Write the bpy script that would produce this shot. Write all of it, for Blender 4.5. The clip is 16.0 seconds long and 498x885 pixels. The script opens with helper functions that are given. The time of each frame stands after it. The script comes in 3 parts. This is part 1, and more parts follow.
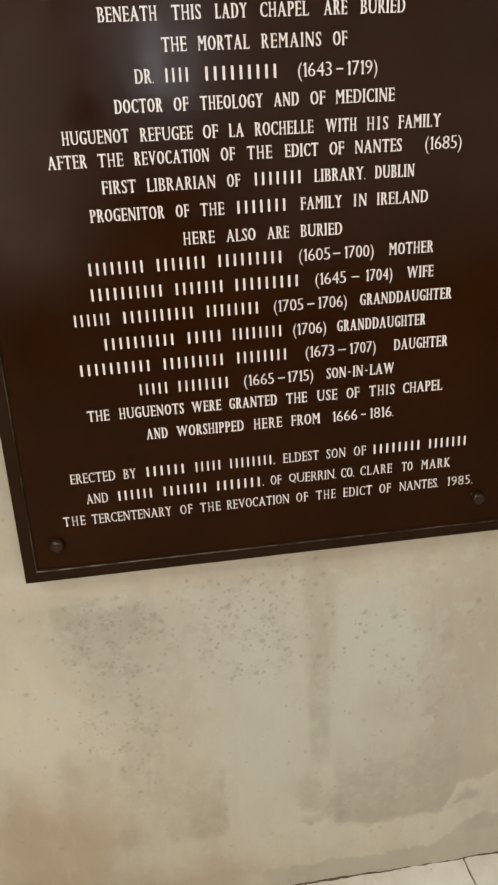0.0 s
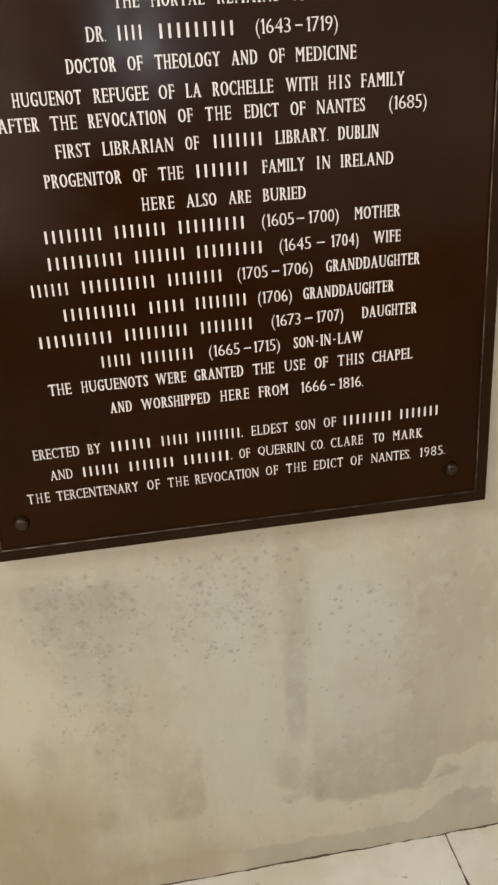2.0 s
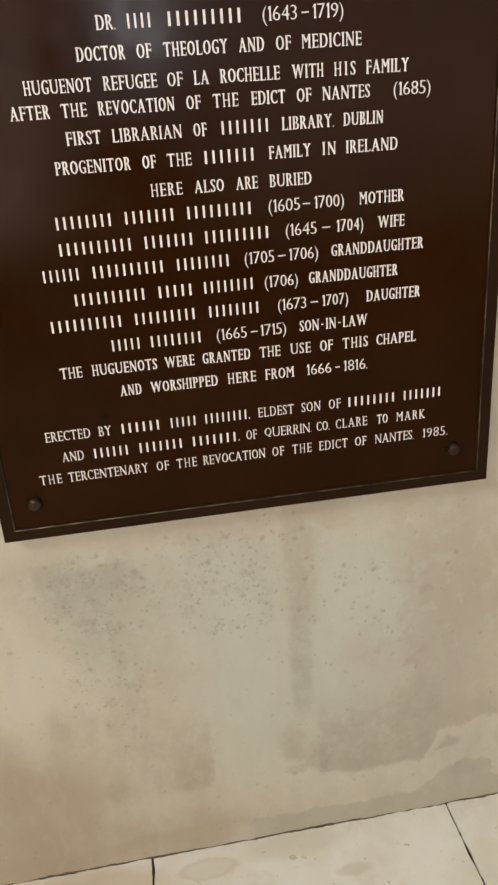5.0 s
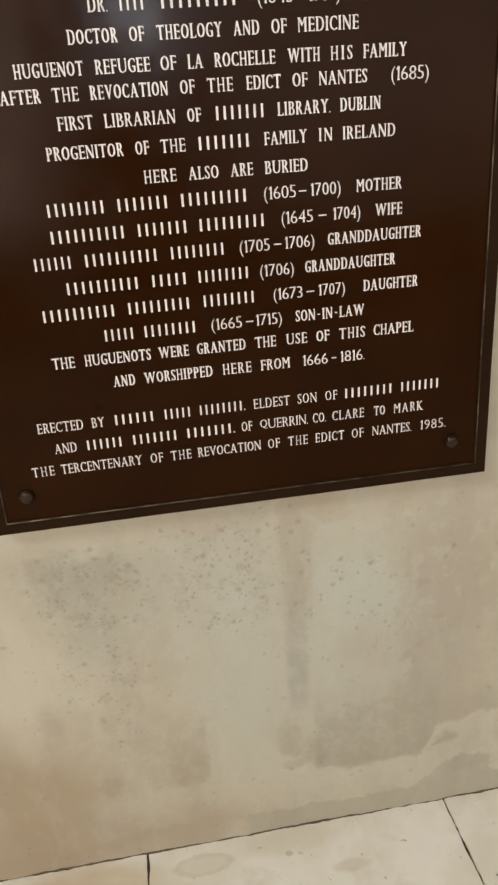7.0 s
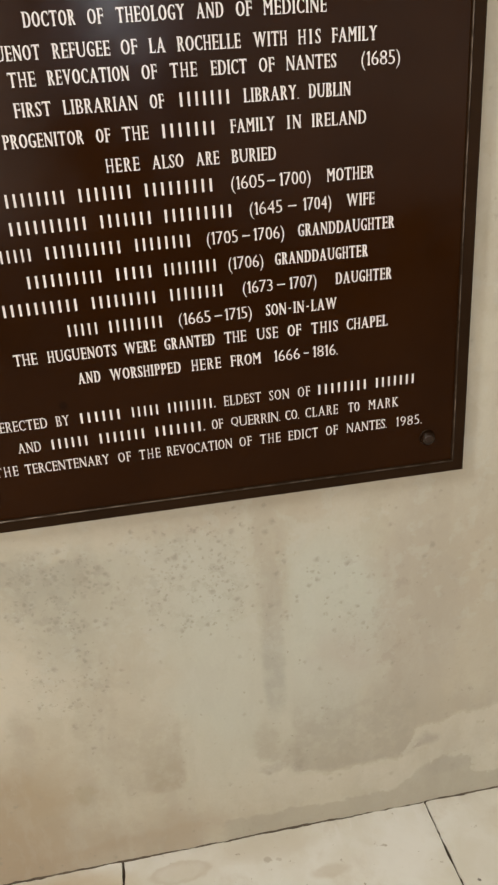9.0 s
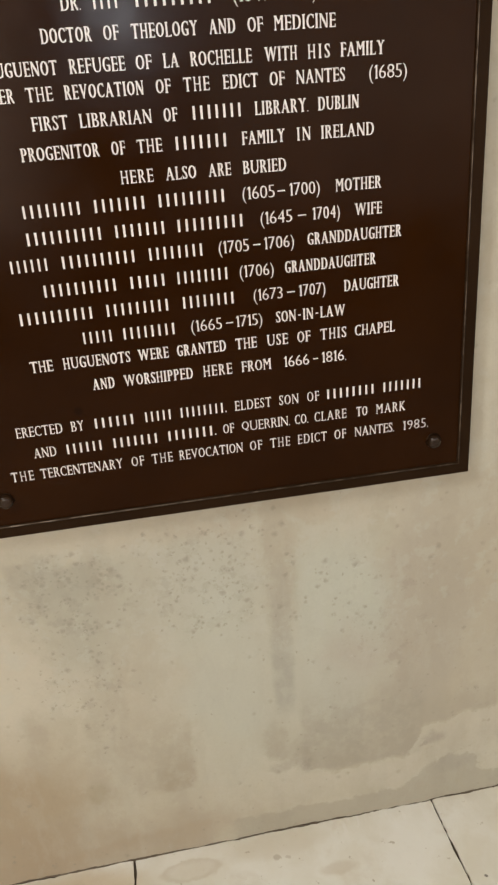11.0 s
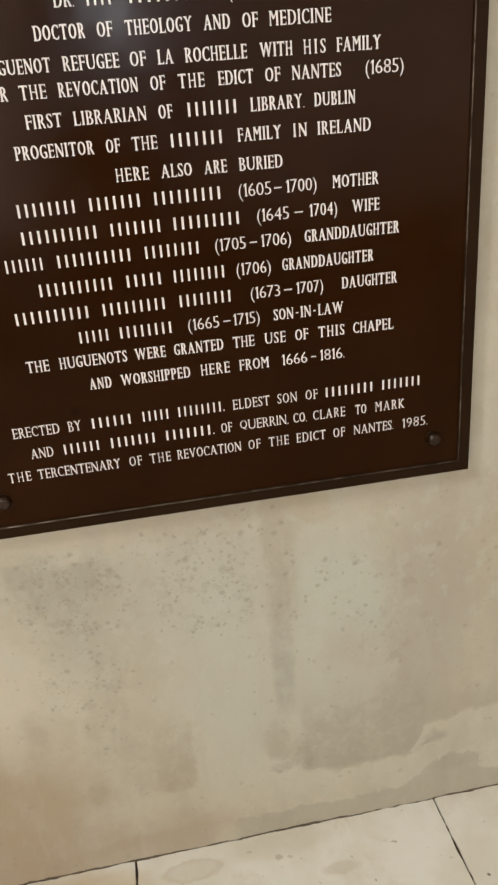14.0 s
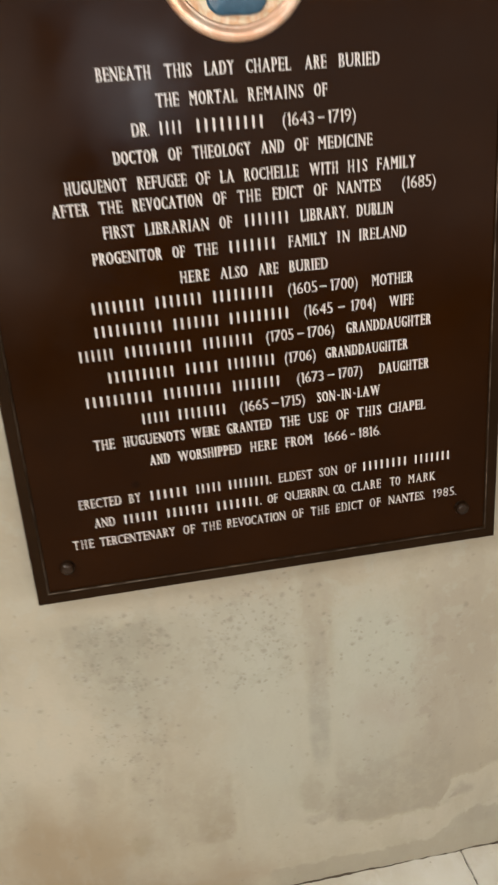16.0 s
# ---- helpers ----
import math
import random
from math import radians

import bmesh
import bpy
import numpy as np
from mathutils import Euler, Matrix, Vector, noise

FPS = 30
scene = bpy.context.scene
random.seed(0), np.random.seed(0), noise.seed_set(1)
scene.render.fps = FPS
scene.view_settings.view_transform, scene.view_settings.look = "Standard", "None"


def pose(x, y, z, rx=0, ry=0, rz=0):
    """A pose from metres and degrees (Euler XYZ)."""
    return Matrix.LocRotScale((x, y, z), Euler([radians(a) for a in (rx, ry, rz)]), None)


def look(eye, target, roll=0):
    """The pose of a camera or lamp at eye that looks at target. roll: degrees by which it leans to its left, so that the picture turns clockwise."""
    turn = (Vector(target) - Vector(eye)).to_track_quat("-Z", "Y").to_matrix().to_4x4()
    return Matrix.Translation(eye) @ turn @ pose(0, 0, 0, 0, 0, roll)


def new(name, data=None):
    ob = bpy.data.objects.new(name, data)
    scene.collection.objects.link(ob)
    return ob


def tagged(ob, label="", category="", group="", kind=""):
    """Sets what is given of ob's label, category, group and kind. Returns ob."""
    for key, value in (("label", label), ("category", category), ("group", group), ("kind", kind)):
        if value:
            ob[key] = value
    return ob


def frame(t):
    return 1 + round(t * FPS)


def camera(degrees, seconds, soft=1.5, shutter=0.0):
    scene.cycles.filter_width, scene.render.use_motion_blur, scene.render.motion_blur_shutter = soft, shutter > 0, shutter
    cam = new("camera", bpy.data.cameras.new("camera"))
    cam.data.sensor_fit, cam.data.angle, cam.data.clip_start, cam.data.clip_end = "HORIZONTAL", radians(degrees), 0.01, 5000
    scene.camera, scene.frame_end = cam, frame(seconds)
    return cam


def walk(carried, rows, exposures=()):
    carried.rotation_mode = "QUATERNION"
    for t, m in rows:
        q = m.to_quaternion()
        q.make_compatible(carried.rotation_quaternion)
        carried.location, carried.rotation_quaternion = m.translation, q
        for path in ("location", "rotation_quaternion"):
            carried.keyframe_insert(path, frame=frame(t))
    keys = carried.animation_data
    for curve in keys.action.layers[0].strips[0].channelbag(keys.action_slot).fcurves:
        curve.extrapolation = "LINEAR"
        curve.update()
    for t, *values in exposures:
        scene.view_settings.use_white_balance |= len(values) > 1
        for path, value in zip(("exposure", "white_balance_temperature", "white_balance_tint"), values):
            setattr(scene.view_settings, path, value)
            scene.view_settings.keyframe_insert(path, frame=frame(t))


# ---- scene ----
cam = camera(36.12, 16.0, soft=2.3, shutter=0.7)
# seconds, x, y, z, pitch, roll, yaw
ROWS = [
    (0, -0.1618, -1.0682, 1.3328, -20.761, 2.861, -8.086),
    (0.5, -0.1534, -1.0726, 1.3310, -20.872, 2.949, -8.225),
    (1, -0.1394, -1.0590, 1.3115, -21.056, 3.115, -8.321),
    (1.5, -0.1275, -1.0568, 1.3014, -21.336, 3.291, -8.734),
    (2, -0.1256, -1.0600, 1.3010, -21.672, 3.514, -8.939),
    (2.5, -0.1359, -1.0779, 1.3292, -21.985, 3.769, -8.924),
    (3, -0.1440, -1.0835, 1.3329, -22.150, 3.720, -8.979),
    (3.5, -0.1430, -1.0833, 1.3284, -22.442, 3.762, -9.202),
    (4, -0.1413, -1.0856, 1.3213, -22.712, 3.694, -9.197),
    (6.5, -0.1428, -1.0731, 1.3035, -23.342, 3.737, -9.139),
    (7, -0.1361, -1.0702, 1.2998, -23.405, 3.622, -9.273),
    (7.5, -0.1204, -1.0486, 1.2895, -23.433, 3.486, -9.384),
    (8, -0.1027, -1.0386, 1.2818, -23.600, 3.352, -9.679),
    (10.5, -0.1095, -1.0617, 1.2962, -23.511, 3.901, -10.222),
    (11, -0.1228, -1.0627, 1.2978, -23.439, 3.831, -10.190),
    (11.5, -0.1229, -1.0561, 1.2940, -23.538, 3.874, -9.945),
    (12, -0.1209, -1.0534, 1.2892, -23.617, 4.039, -9.884),
    (12.5, -0.1163, -1.0529, 1.2882, -23.776, 4.117, -9.839),
    (13, -0.1154, -1.0570, 1.2890, -23.855, 4.334, -10.041),
    (13.5, -0.1160, -1.0549, 1.2910, -23.834, 4.321, -10.173),
    (14, -0.1178, -1.0567, 1.2961, -23.597, 4.224, -10.276),
    (14.5, -0.1172, -1.0571, 1.3062, -23.205, 4.112, -10.205),
    (15, -0.1228, -1.0533, 1.3073, -22.751, 4.011, -10.307),
    (15.5, -0.1296, -1.0537, 1.3171, -22.066, 4.029, -10.038),
    (15.6, -0.1390, -1.0607, 1.3305, -21.794, 3.906, -9.893),
    (15.7, -0.1524, -1.0765, 1.3423, -21.221, 4.001, -9.939),
    (15.8, -0.1642, -1.0892, 1.3560, -20.726, 4.001, -9.840),
    (15.9, -0.1780, -1.1071, 1.3682, -20.349, 4.005, -9.913),
    (16, -0.1907, -1.1202, 1.3808, -20.388, 4.198, -10.072),
]
walk(cam, [(t, pose(x, y, z, 90 + pitch, roll, yaw)) for t, x, y, z, pitch, roll, yaw in ROWS],
     exposures=[(0.0, 0.0), (16.0, 0.0)])

# ---- world, daylight and windows' light ----
world = bpy.data.worlds.new("sky")
scene.world = world
world.use_nodes = True
_n = world.node_tree.nodes
_sky = _n.new("ShaderNodeTexSky")
_sky.sky_type = "NISHITA"
_sky.sun_disc = False
_sky.sun_elevation, _sky.sun_rotation = radians(35), radians(200)
world.node_tree.links.new(_sky.outputs[0], _n["Background"].inputs[0])
_n["Background"].inputs[1].default_value = 0.08

ROOM_X0, ROOM_X1, ROOM_Y0, ROOM_H = -3.2, 3.4, -4.2, 6.2
# windows of the room: wall, centre along the wall, sill, head, width
SOUTH_WINDOW = (1.75, 0.60, 2.5, 2.6)
SIDE_WINDOW = (-1.70, 0.60, 2.5, 2.3)
SLIT_WINDOW = (0.06, 1.62, 2.28, 0.40)
WEST_WINDOW = (-3.40, 3.8, 5.8, 1.1)


def window_lamp(name, where, toward, w, h, watts, colour):
    lamp = bpy.data.lights.new(name, "AREA")
    lamp.shape, lamp.size, lamp.size_y, lamp.energy, lamp.color = "RECTANGLE", w, h, watts, colour
    ob = new(name, lamp)
    ob.matrix_world = look(where, toward)
    return ob


def mid(win):
    return (win[1] + win[2]) / 2


window_lamp("west_window_light", (ROOM_X0 - 0.12, WEST_WINDOW[0], mid(WEST_WINDOW)), (0, WEST_WINDOW[0], mid(WEST_WINDOW)),
            1.0, 1.9, 257, (0.98, 1.0, 0.955))
window_lamp("south_window_light", (SOUTH_WINDOW[0], ROOM_Y0 - 0.12, mid(SOUTH_WINDOW)), (SOUTH_WINDOW[0], 0, mid(SOUTH_WINDOW)),
            2.5, 1.8, 35, (1.0, 0.85, 0.72))
window_lamp("side_window_light", (SIDE_WINDOW[0], ROOM_Y0 - 0.12, mid(SIDE_WINDOW)), (SIDE_WINDOW[0], 0, mid(SIDE_WINDOW)),
            2.2, 1.8, 80, (1.0, 0.84, 0.70))
window_lamp("slit_window_light", (SLIT_WINDOW[0], ROOM_Y0 - 0.12, mid(SLIT_WINDOW)), (SLIT_WINDOW[0], 0, mid(SLIT_WINDOW)),
            0.34, 0.60, 20, (0.86, 0.92, 1.0))


# ---- small tools ----
class Mat:
    """A node material with short ways to chain its nodes."""

    def __init__(self, name, rough=0.6, metal=0.0, spec=0.5):
        self.m = bpy.data.materials.new(name)
        self.m.use_nodes = True
        self.nt = self.m.node_tree
        self.bsdf = self.nt.nodes["Principled BSDF"]
        self.bsdf.inputs["Roughness"].default_value = rough
        self.bsdf.inputs["Metallic"].default_value = metal
        self.bsdf.inputs["Specular IOR Level"].default_value = spec

    def node(self, kind):
        return self.nt.nodes.new(kind)

    def put(self, socket, value):
        if isinstance(value, bpy.types.NodeSocket):
            self.nt.links.new(value, socket)
        elif isinstance(value, (tuple, list)) and len(value) == 3 and socket.type == "RGBA":
            socket.default_value = (*value, 1)
        else:
            socket.default_value = value

    def math(self, op, a, b=0.0, clamp=False):
        n = self.node("ShaderNodeMath")
        n.operation, n.use_clamp = op, clamp
        self.put(n.inputs[0], a), self.put(n.inputs[1], b)
        return n.outputs[0]

    def vmath(self, op, a, b=(0, 0, 0)):
        n = self.node("ShaderNodeVectorMath")
        n.operation = op
        self.put(n.inputs[0], a), self.put(n.inputs[1], b)
        return n.outputs["Value"] if op in ("LENGTH", "DISTANCE", "DOT_PRODUCT") else n.outputs[0]

    def place(self):
        return self.node("ShaderNodeNewGeometry").outputs["Position"]

    def noise(self, scale, detail=4.0, rough=0.55, at=None, stretch=None, seed=0.0, colour=False):
        n = self.node("ShaderNodeTexNoise")
        co = at if at is not None else self.place()
        if stretch:
            co = self.vmath("MULTIPLY", co, stretch)
        if seed:
            co = self.vmath("ADD", co, (seed, seed * 1.7, -seed))
        self.put(n.inputs["Vector"], co)
        n.inputs["Scale"].default_value, n.inputs["Detail"].default_value, n.inputs["Roughness"].default_value = scale, detail, rough
        return n.outputs["Color" if colour else "Fac"]

    def ramp(self, v, lo, hi, a=0.0, b=1.0):
        n = self.node("ShaderNodeMapRange")
        n.interpolation_type = "SMOOTHSTEP"
        self.put(n.inputs["Value"], v)
        for k, x in (("From Min", lo), ("From Max", hi), ("To Min", a), ("To Max", b)):
            n.inputs[k].default_value = x
        return n.outputs["Result"]

    def mix(self, fac, a, b, how="MIX"):
        n = self.node("ShaderNodeMix")
        n.data_type, n.blend_type = "RGBA", how
        self.put(n.inputs[0], fac), self.put(n.inputs[6], a), self.put(n.inputs[7], b)
        return n.outputs[2]

    def blob(self, at, cx, cz, rx, rz, soft=0.5):
        """A soft-edged patch on an upright wall, round (cx, cz)."""
        d = self.vmath("MULTIPLY", self.vmath("SUBTRACT", at, (cx, 0, cz)), (1 / rx, 0, 1 / rz))
        return self.ramp(self.vmath("LENGTH", d), 1 - soft, 1 + soft, 1.0, 0.0)

    def bump(self, height, strength, distance):
        n = self.node("ShaderNodeBump")
        self.put(n.inputs["Height"], height)
        n.inputs["Strength"].default_value, n.inputs["Distance"].default_value = strength, distance
        self.put(self.bsdf.inputs["Normal"], n.outputs[0])

    def colour(self, value):
        self.put(self.bsdf.inputs["Base Color"], value)

    def rough(self, value):
        self.put(self.bsdf.inputs["Roughness"], value)


def mesh_of(bm, material, name, smooth=False):
    me = bpy.data.meshes.new(name)
    bmesh.ops.recalc_face_normals(bm, faces=bm.faces)
    bm.to_mesh(me)
    bm.free()
    if material:
        me.materials.append(material)
    if smooth:
        for p in me.polygons:
            p.use_smooth = True
    return me


def part(name, bm, material, parent, label="", smooth=False):
    ob = new(name, mesh_of(bm, material, name, smooth))
    ob.parent = parent
    if label:
        tagged(ob, label)
    return ob


def box(bm, x0, x1, y0, y1, z0, z1):
    c = bmesh.ops.create_cube(bm, size=1)["verts"]
    for v in c:
        v.co = Vector((x0 + (v.co.x + 0.5) * (x1 - x0), y0 + (v.co.y + 0.5) * (y1 - y0), z0 + (v.co.z + 0.5) * (z1 - z0)))
    return c


def lathe(bm, profile, steps, centre, power=None):
    """Turns (radius, out) pairs about an axis that points out of the wall (towards -y)."""
    rings = []
    for r, out in profile:
        ring = []
        for i in range(steps):
            a = 2 * math.pi * i / steps
            k = power(a, r) if power else 1.0
            ring.append(bm.verts.new((centre[0] + r * k * math.cos(a), centre[1] - out, centre[2] + r * k * math.sin(a))))
        rings.append(ring)
    for a, b in zip(rings, rings[1:]):
        for i in range(steps):
            bm.faces.new((a[i], a[(i + 1) % steps], b[(i + 1) % steps], b[i]))
    bm.faces.new(rings[-1])
    return rings


# ---- materials ----
def plaster():
    m = Mat("old_lime_plaster", rough=0.85, spec=0.25)
    at = m.place()
    wob = m.vmath("MULTIPLY", m.vmath("SUBTRACT", m.noise(9, 5, 0.6, colour=True), (0.5, 0.5, 0.5)), (0.16, 0.0, 0.16))
    w = m.vmath("ADD", at, wob)
    wob2 = m.vmath("MULTIPLY", m.vmath("SUBTRACT", m.noise(26, 5, 0.65, colour=True, seed=4), (0.5, 0.5, 0.5)), (0.05, 0.0, 0.05))
    w2 = m.vmath("ADD", at, wob2)
    c = m.mix(m.ramp(m.noise(3.2, 5, 0.6), 0.34, 0.68), (0.455, 0.405, 0.310), (0.511, 0.475, 0.382))
    c = m.mix(m.math("MULTIPLY", m.ramp(m.noise(7, 6, 0.62, seed=3), 0.45, 0.75), 0.6), c, (0.454, 0.428, 0.346))
    # upright washes where water has run
    c = m.mix(m.math("MULTIPLY", m.ramp(m.noise(7, 4, 0.6, stretch=(1.6, 1, 0.28), seed=8), 0.5, 0.72), 0.5), c, (0.385, 0.348, 0.271))
    # brushed patches of older limewash, and fine mottling
    c = m.mix(m.math("MULTIPLY", m.ramp(m.noise(5.5, 3, 0.5, at=w, stretch=(1.5, 1, 0.8), seed=41), 0.50, 0.56), 0.28), c, (0.541, 0.510, 0.400))
    c = m.mix(m.math("MULTIPLY", m.ramp(m.noise(8.5, 4, 0.55, at=w2, stretch=(1.3, 1, 0.6), seed=47), 0.54, 0.60), 0.26), c, (0.377, 0.338, 0.251))
    c = m.mix(m.math("MULTIPLY", m.ramp(m.noise(30, 5, 0.7, seed=53), 0.42, 0.70), 0.30), c, (0.408, 0.369, 0.274))
    # patches with a shape of their own: cool grey, ochre, pale
    for cx, cz, rx, rz, col, k, soft in (
            (-0.25, 0.58, 0.10, 0.10, (0.397, 0.382, 0.305), 0.65, 0.7),
            (-0.275, 0.635, 0.075, 0.045, (0.345, 0.325, 0.258), 0.6, 0.5),
            (-0.05, 0.60, 0.12, 0.10, (0.459, 0.447, 0.366), 0.7, 0.6),
            (0.17, 0.47, 0.11, 0.17, (0.475, 0.482, 0.402), 0.85, 0.45),
            (-0.03, 0.40, 0.075, 0.20, (0.478, 0.480, 0.398), 0.8, 0.5),
            (0.10, 0.30, 0.14, 0.16, (0.468, 0.457, 0.373), 0.5, 0.7),
            (0.02, 0.40, 0.16, 0.10, (0.487, 0.468, 0.383), 0.5, 0.7),
            (0.19, 0.34, 0.06, 0.09, (0.480, 0.475, 0.395), 0.5, 0.6)):
        c = m.mix(m.math("MULTIPLY", m.blob(w, cx, cz, rx, rz, soft), k), c, col)
    for cx, cz, rx, rz, col, k, soft in (
            (0.33, 0.46, 0.075, 0.20, (0.408, 0.368, 0.296), 0.75, 0.45),
            (0.20, 0.39, 0.05, 0.07, (0.415, 0.355, 0.289), 0.5, 0.8),
            (0.47, 0.52, 0.14, 0.25, (0.405, 0.355, 0.270), 0.45, 0.7),
            # next: a browner, slightly darker strip just below the plaque's bottom edge
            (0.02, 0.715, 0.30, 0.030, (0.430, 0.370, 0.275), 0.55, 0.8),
            (-0.42, 0.18, 0.11, 0.15, (0.375, 0.298, 0.196), 0.80, 0.6),
            (-0.30, 0.06, 0.22, 0.05, (0.378, 0.311, 0.221), 0.6, 0.7),
            (-0.41, 0.46, 0.075, 0.15, (0.560, 0.515, 0.410), 0.8, 0.6),
            (-0.35, 0.72, 0.20, 0.04, (0.537, 0.489, 0.383), 0.6, 0.8),
            (-0.05, 0.17, 0.06, 0.09, (0.491, 0.458, 0.360), 0.5, 0.6)):
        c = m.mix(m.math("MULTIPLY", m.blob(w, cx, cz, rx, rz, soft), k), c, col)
    # dark streaks, broken up by wear
    ragged = m.ramp(m.noise(42, 4, 0.7, seed=61), 0.34, 0.60, 0.45, 1.0)
    w3 = m.vmath("ADD", at, m.vmath("MULTIPLY", m.vmath("SUBTRACT", m.noise(18, 4, 0.6, colour=True, seed=9), (0.5, 0.5, 0.5)), (0.022, 0.0, 0.03)))
    for cx, cz, rx, rz, col, k in (
            (0.068, 0.43, 0.018, 0.12, (0.375, 0.362, 0.300), 0.50),
            (0.07, 0.62, 0.028, 0.12, (0.408, 0.369, 0.283), 0.6),
            (0.045, 0.22, 0.018, 0.06, (0.379, 0.347, 0.266), 0.55),
            (0.095, 0.18, 0.018, 0.05, (0.350, 0.318, 0.242), 0.6),
            (-0.37, 0.32, 0.020, 0.07, (0.395, 0.350, 0.268), 0.5),
            (-0.285, 0.185, 0.018, 0.022, (0.360, 0.315, 0.215), 0.6),
                        (0.30, 0.36, 0.018, 0.16, (0.387, 0.340, 0.262), 0.4)):
        c = m.mix(m.math("MULTIPLY", m.math("MULTIPLY", m.blob(w2, cx, cz, rx, rz, 0.45), ragged), k), c, col)
    px0 = m.node("ShaderNodeSeparateXYZ")
    m.put(px0.inputs[0], w3)
    ux, uz = px0.outputs[0], px0.outputs[2]
    # squared marks left by something that once stood against the wall
    for x0, x1, z0, z1, fx0, fx1, fz, col, k in (
            (-0.24, -0.108, 0.160, 0.36, 0.07, 0.005, 0.010, (0.392, 0.352, 0.268), 0.62),
            (-0.175, -0.112, 0.155, 0.26, 0.02, 0.005, 0.006, (0.350, 0.300, 0.215), 0.55),
            (0.096, 0.330, 0.135, 0.33, 0.008, 0.012, 0.006, (0.352, 0.322, 0.255), 0.66),
            (0.050, 0.088, 0.300, 0.62, 0.006, 0.006, 0.02, (0.365, 0.352, 0.290), 0.62),
            (-0.115, 0.045, 0.56, 0.73, 0.03, 0.05, 0.03, (0.445, 0.430, 0.358), 0.35),
            (0.045, 0.100, 0.46, 0.76, 0.006, 0.010, 0.08, (0.405, 0.362, 0.280), 0.45),
            (-0.235, -0.20, 0.56, 0.76, 0.010, 0.006, 0.04, (0.405, 0.365, 0.285), 0.40)):
        band = m.math("MULTIPLY", m.ramp(ux, x0 - fx0, x0 + fx0), m.ramp(ux, x1 - fx1, x1 + fx1, 1, 0))
        band = m.math("MULTIPLY", band, m.math("MULTIPLY", m.ramp(uz, z0 - fz, z0 + fz), m.ramp(uz, z1 - 0.09, z1 + 0.03, 1, 0)))
        c = m.mix(m.math("MULTIPLY", m.math("MULTIPLY", band, ragged), k), c, col)
    # the tide line: paler plaster below a ragged edge, and a dark damp foot
    sep = m.node("ShaderNodeSeparateXYZ")
    m.put(sep.inputs[0], w2)
    px, pz = sep.outputs[0], sep.outputs[2]
    rise = m.math("ADD", 0.200, m.math("MULTIPLY", m.ramp(px, 0.0, 0.17), -0.070))
    rise = m.math("ADD", rise, m.math("ADD", m.math("MULTIPLY", m.ramp(px, 0.298, 0.335), 0.068), m.math("MULTIPLY", m.ramp(px, 0.33, 0.44), 0.018)))
    above = m.math("SUBTRACT", pz, rise)
    side = m.ramp(px, 0.0, 0.05)
    c = m.mix(m.math("MULTIPLY", m.math("MULTIPLY", m.ramp(above, 0.0, 0.006), m.ramp(above, 0.01, 0.10, 1, 0)), m.math("MULTIPLY", side, 0.35)), c, (0.349, 0.313, 0.237))
    c = m.mix(m.math("MULTIPLY", m.math("MULTIPLY", m.ramp(above, -0.006, 0.0, 1, 0), m.ramp(above, -0.09, -0.01)), m.math("MULTIPLY", side, 0.5)), c, (0.542, 0.504, 0.407))
    foot = m.math("SUBTRACT", pz, m.math("ADD", 0.050, m.math("MULTIPLY", m.ramp(px, 0.27, 0.395), 0.057)))
    foot = m.math("ADD", foot, m.math("MULTIPLY", m.ramp(px, 0.425, 0.47), 0.06))
    c = m.mix(m.math("MULTIPLY", m.ramp(foot, -0.004, 0.004, 1, 0), m.math("MULTIPLY", m.ramp(px, -0.06, -0.03), 0.55)), c, (0.351, 0.323, 0.249))
    for cx, cz, rx, rz, k in ((0.352, 0.165, 0.022, 0.016, 0.55), (0.335, 0.150, 0.007, 0.006, 0.6), (0.400, 0.086, 0.040, 0.020, 0.35), (0.060, 0.165, 0.030, 0.012, 0.45), (0.100, 0.158, 0.014, 0.016, 0.5)):
        c = m.mix(m.math("MULTIPLY", m.math("MULTIPLY", m.blob(w2, cx, cz, rx, rz, 0.5), ragged), k), c, (0.310, 0.282, 0.225))
    # brown damp with wavy upper edges, low on the wall
    for line, sway, x0, x1, k in ((0.060, 0.10, -0.02, -0.12, 0.38), (0.150, 0.16, -0.30, -0.40, 0.42), (0.255, 0.12, -0.36, -0.42, 0.30)):
        edge = m.math("ADD", line, m.math("MULTIPLY", m.math("SUBTRACT", m.noise(6, 4, 0.55, stretch=(1, 1, 0.2), seed=line * 90), 0.5), sway))
        under = m.math("MULTIPLY", m.ramp(m.math("SUBTRACT", uz, edge), -0.010, 0.008, 1, 0), m.ramp(ux, x0, x1))
        c = m.mix(m.math("MULTIPLY", under, k), c, (0.375, 0.298, 0.205))
    # brushed, streaky mottling
    c = m.mix(m.math("MULTIPLY", m.ramp(m.noise(15, 5, 0.65, at=w3, stretch=(1.4, 1, 0.55), seed=71), 0.50, 0.62), 0.12), c, (0.530, 0.515, 0.435))
    c = m.mix(m.math("MULTIPLY", m.ramp(m.noise(13, 5, 0.65, at=w3, stretch=(1.5, 1, 0.5), seed=83), 0.54, 0.66), 0.13), c, (0.375, 0.345, 0.275))
    c = m.mix(m.math("MULTIPLY", m.math("MULTIPLY", m.ramp(m.noise(20, 4, 0.6, at=w3, seed=91), 0.52, 0.62), m.ramp(uz, 0.30, 0.5)), 0.30), c, (0.50, 0.495, 0.425))
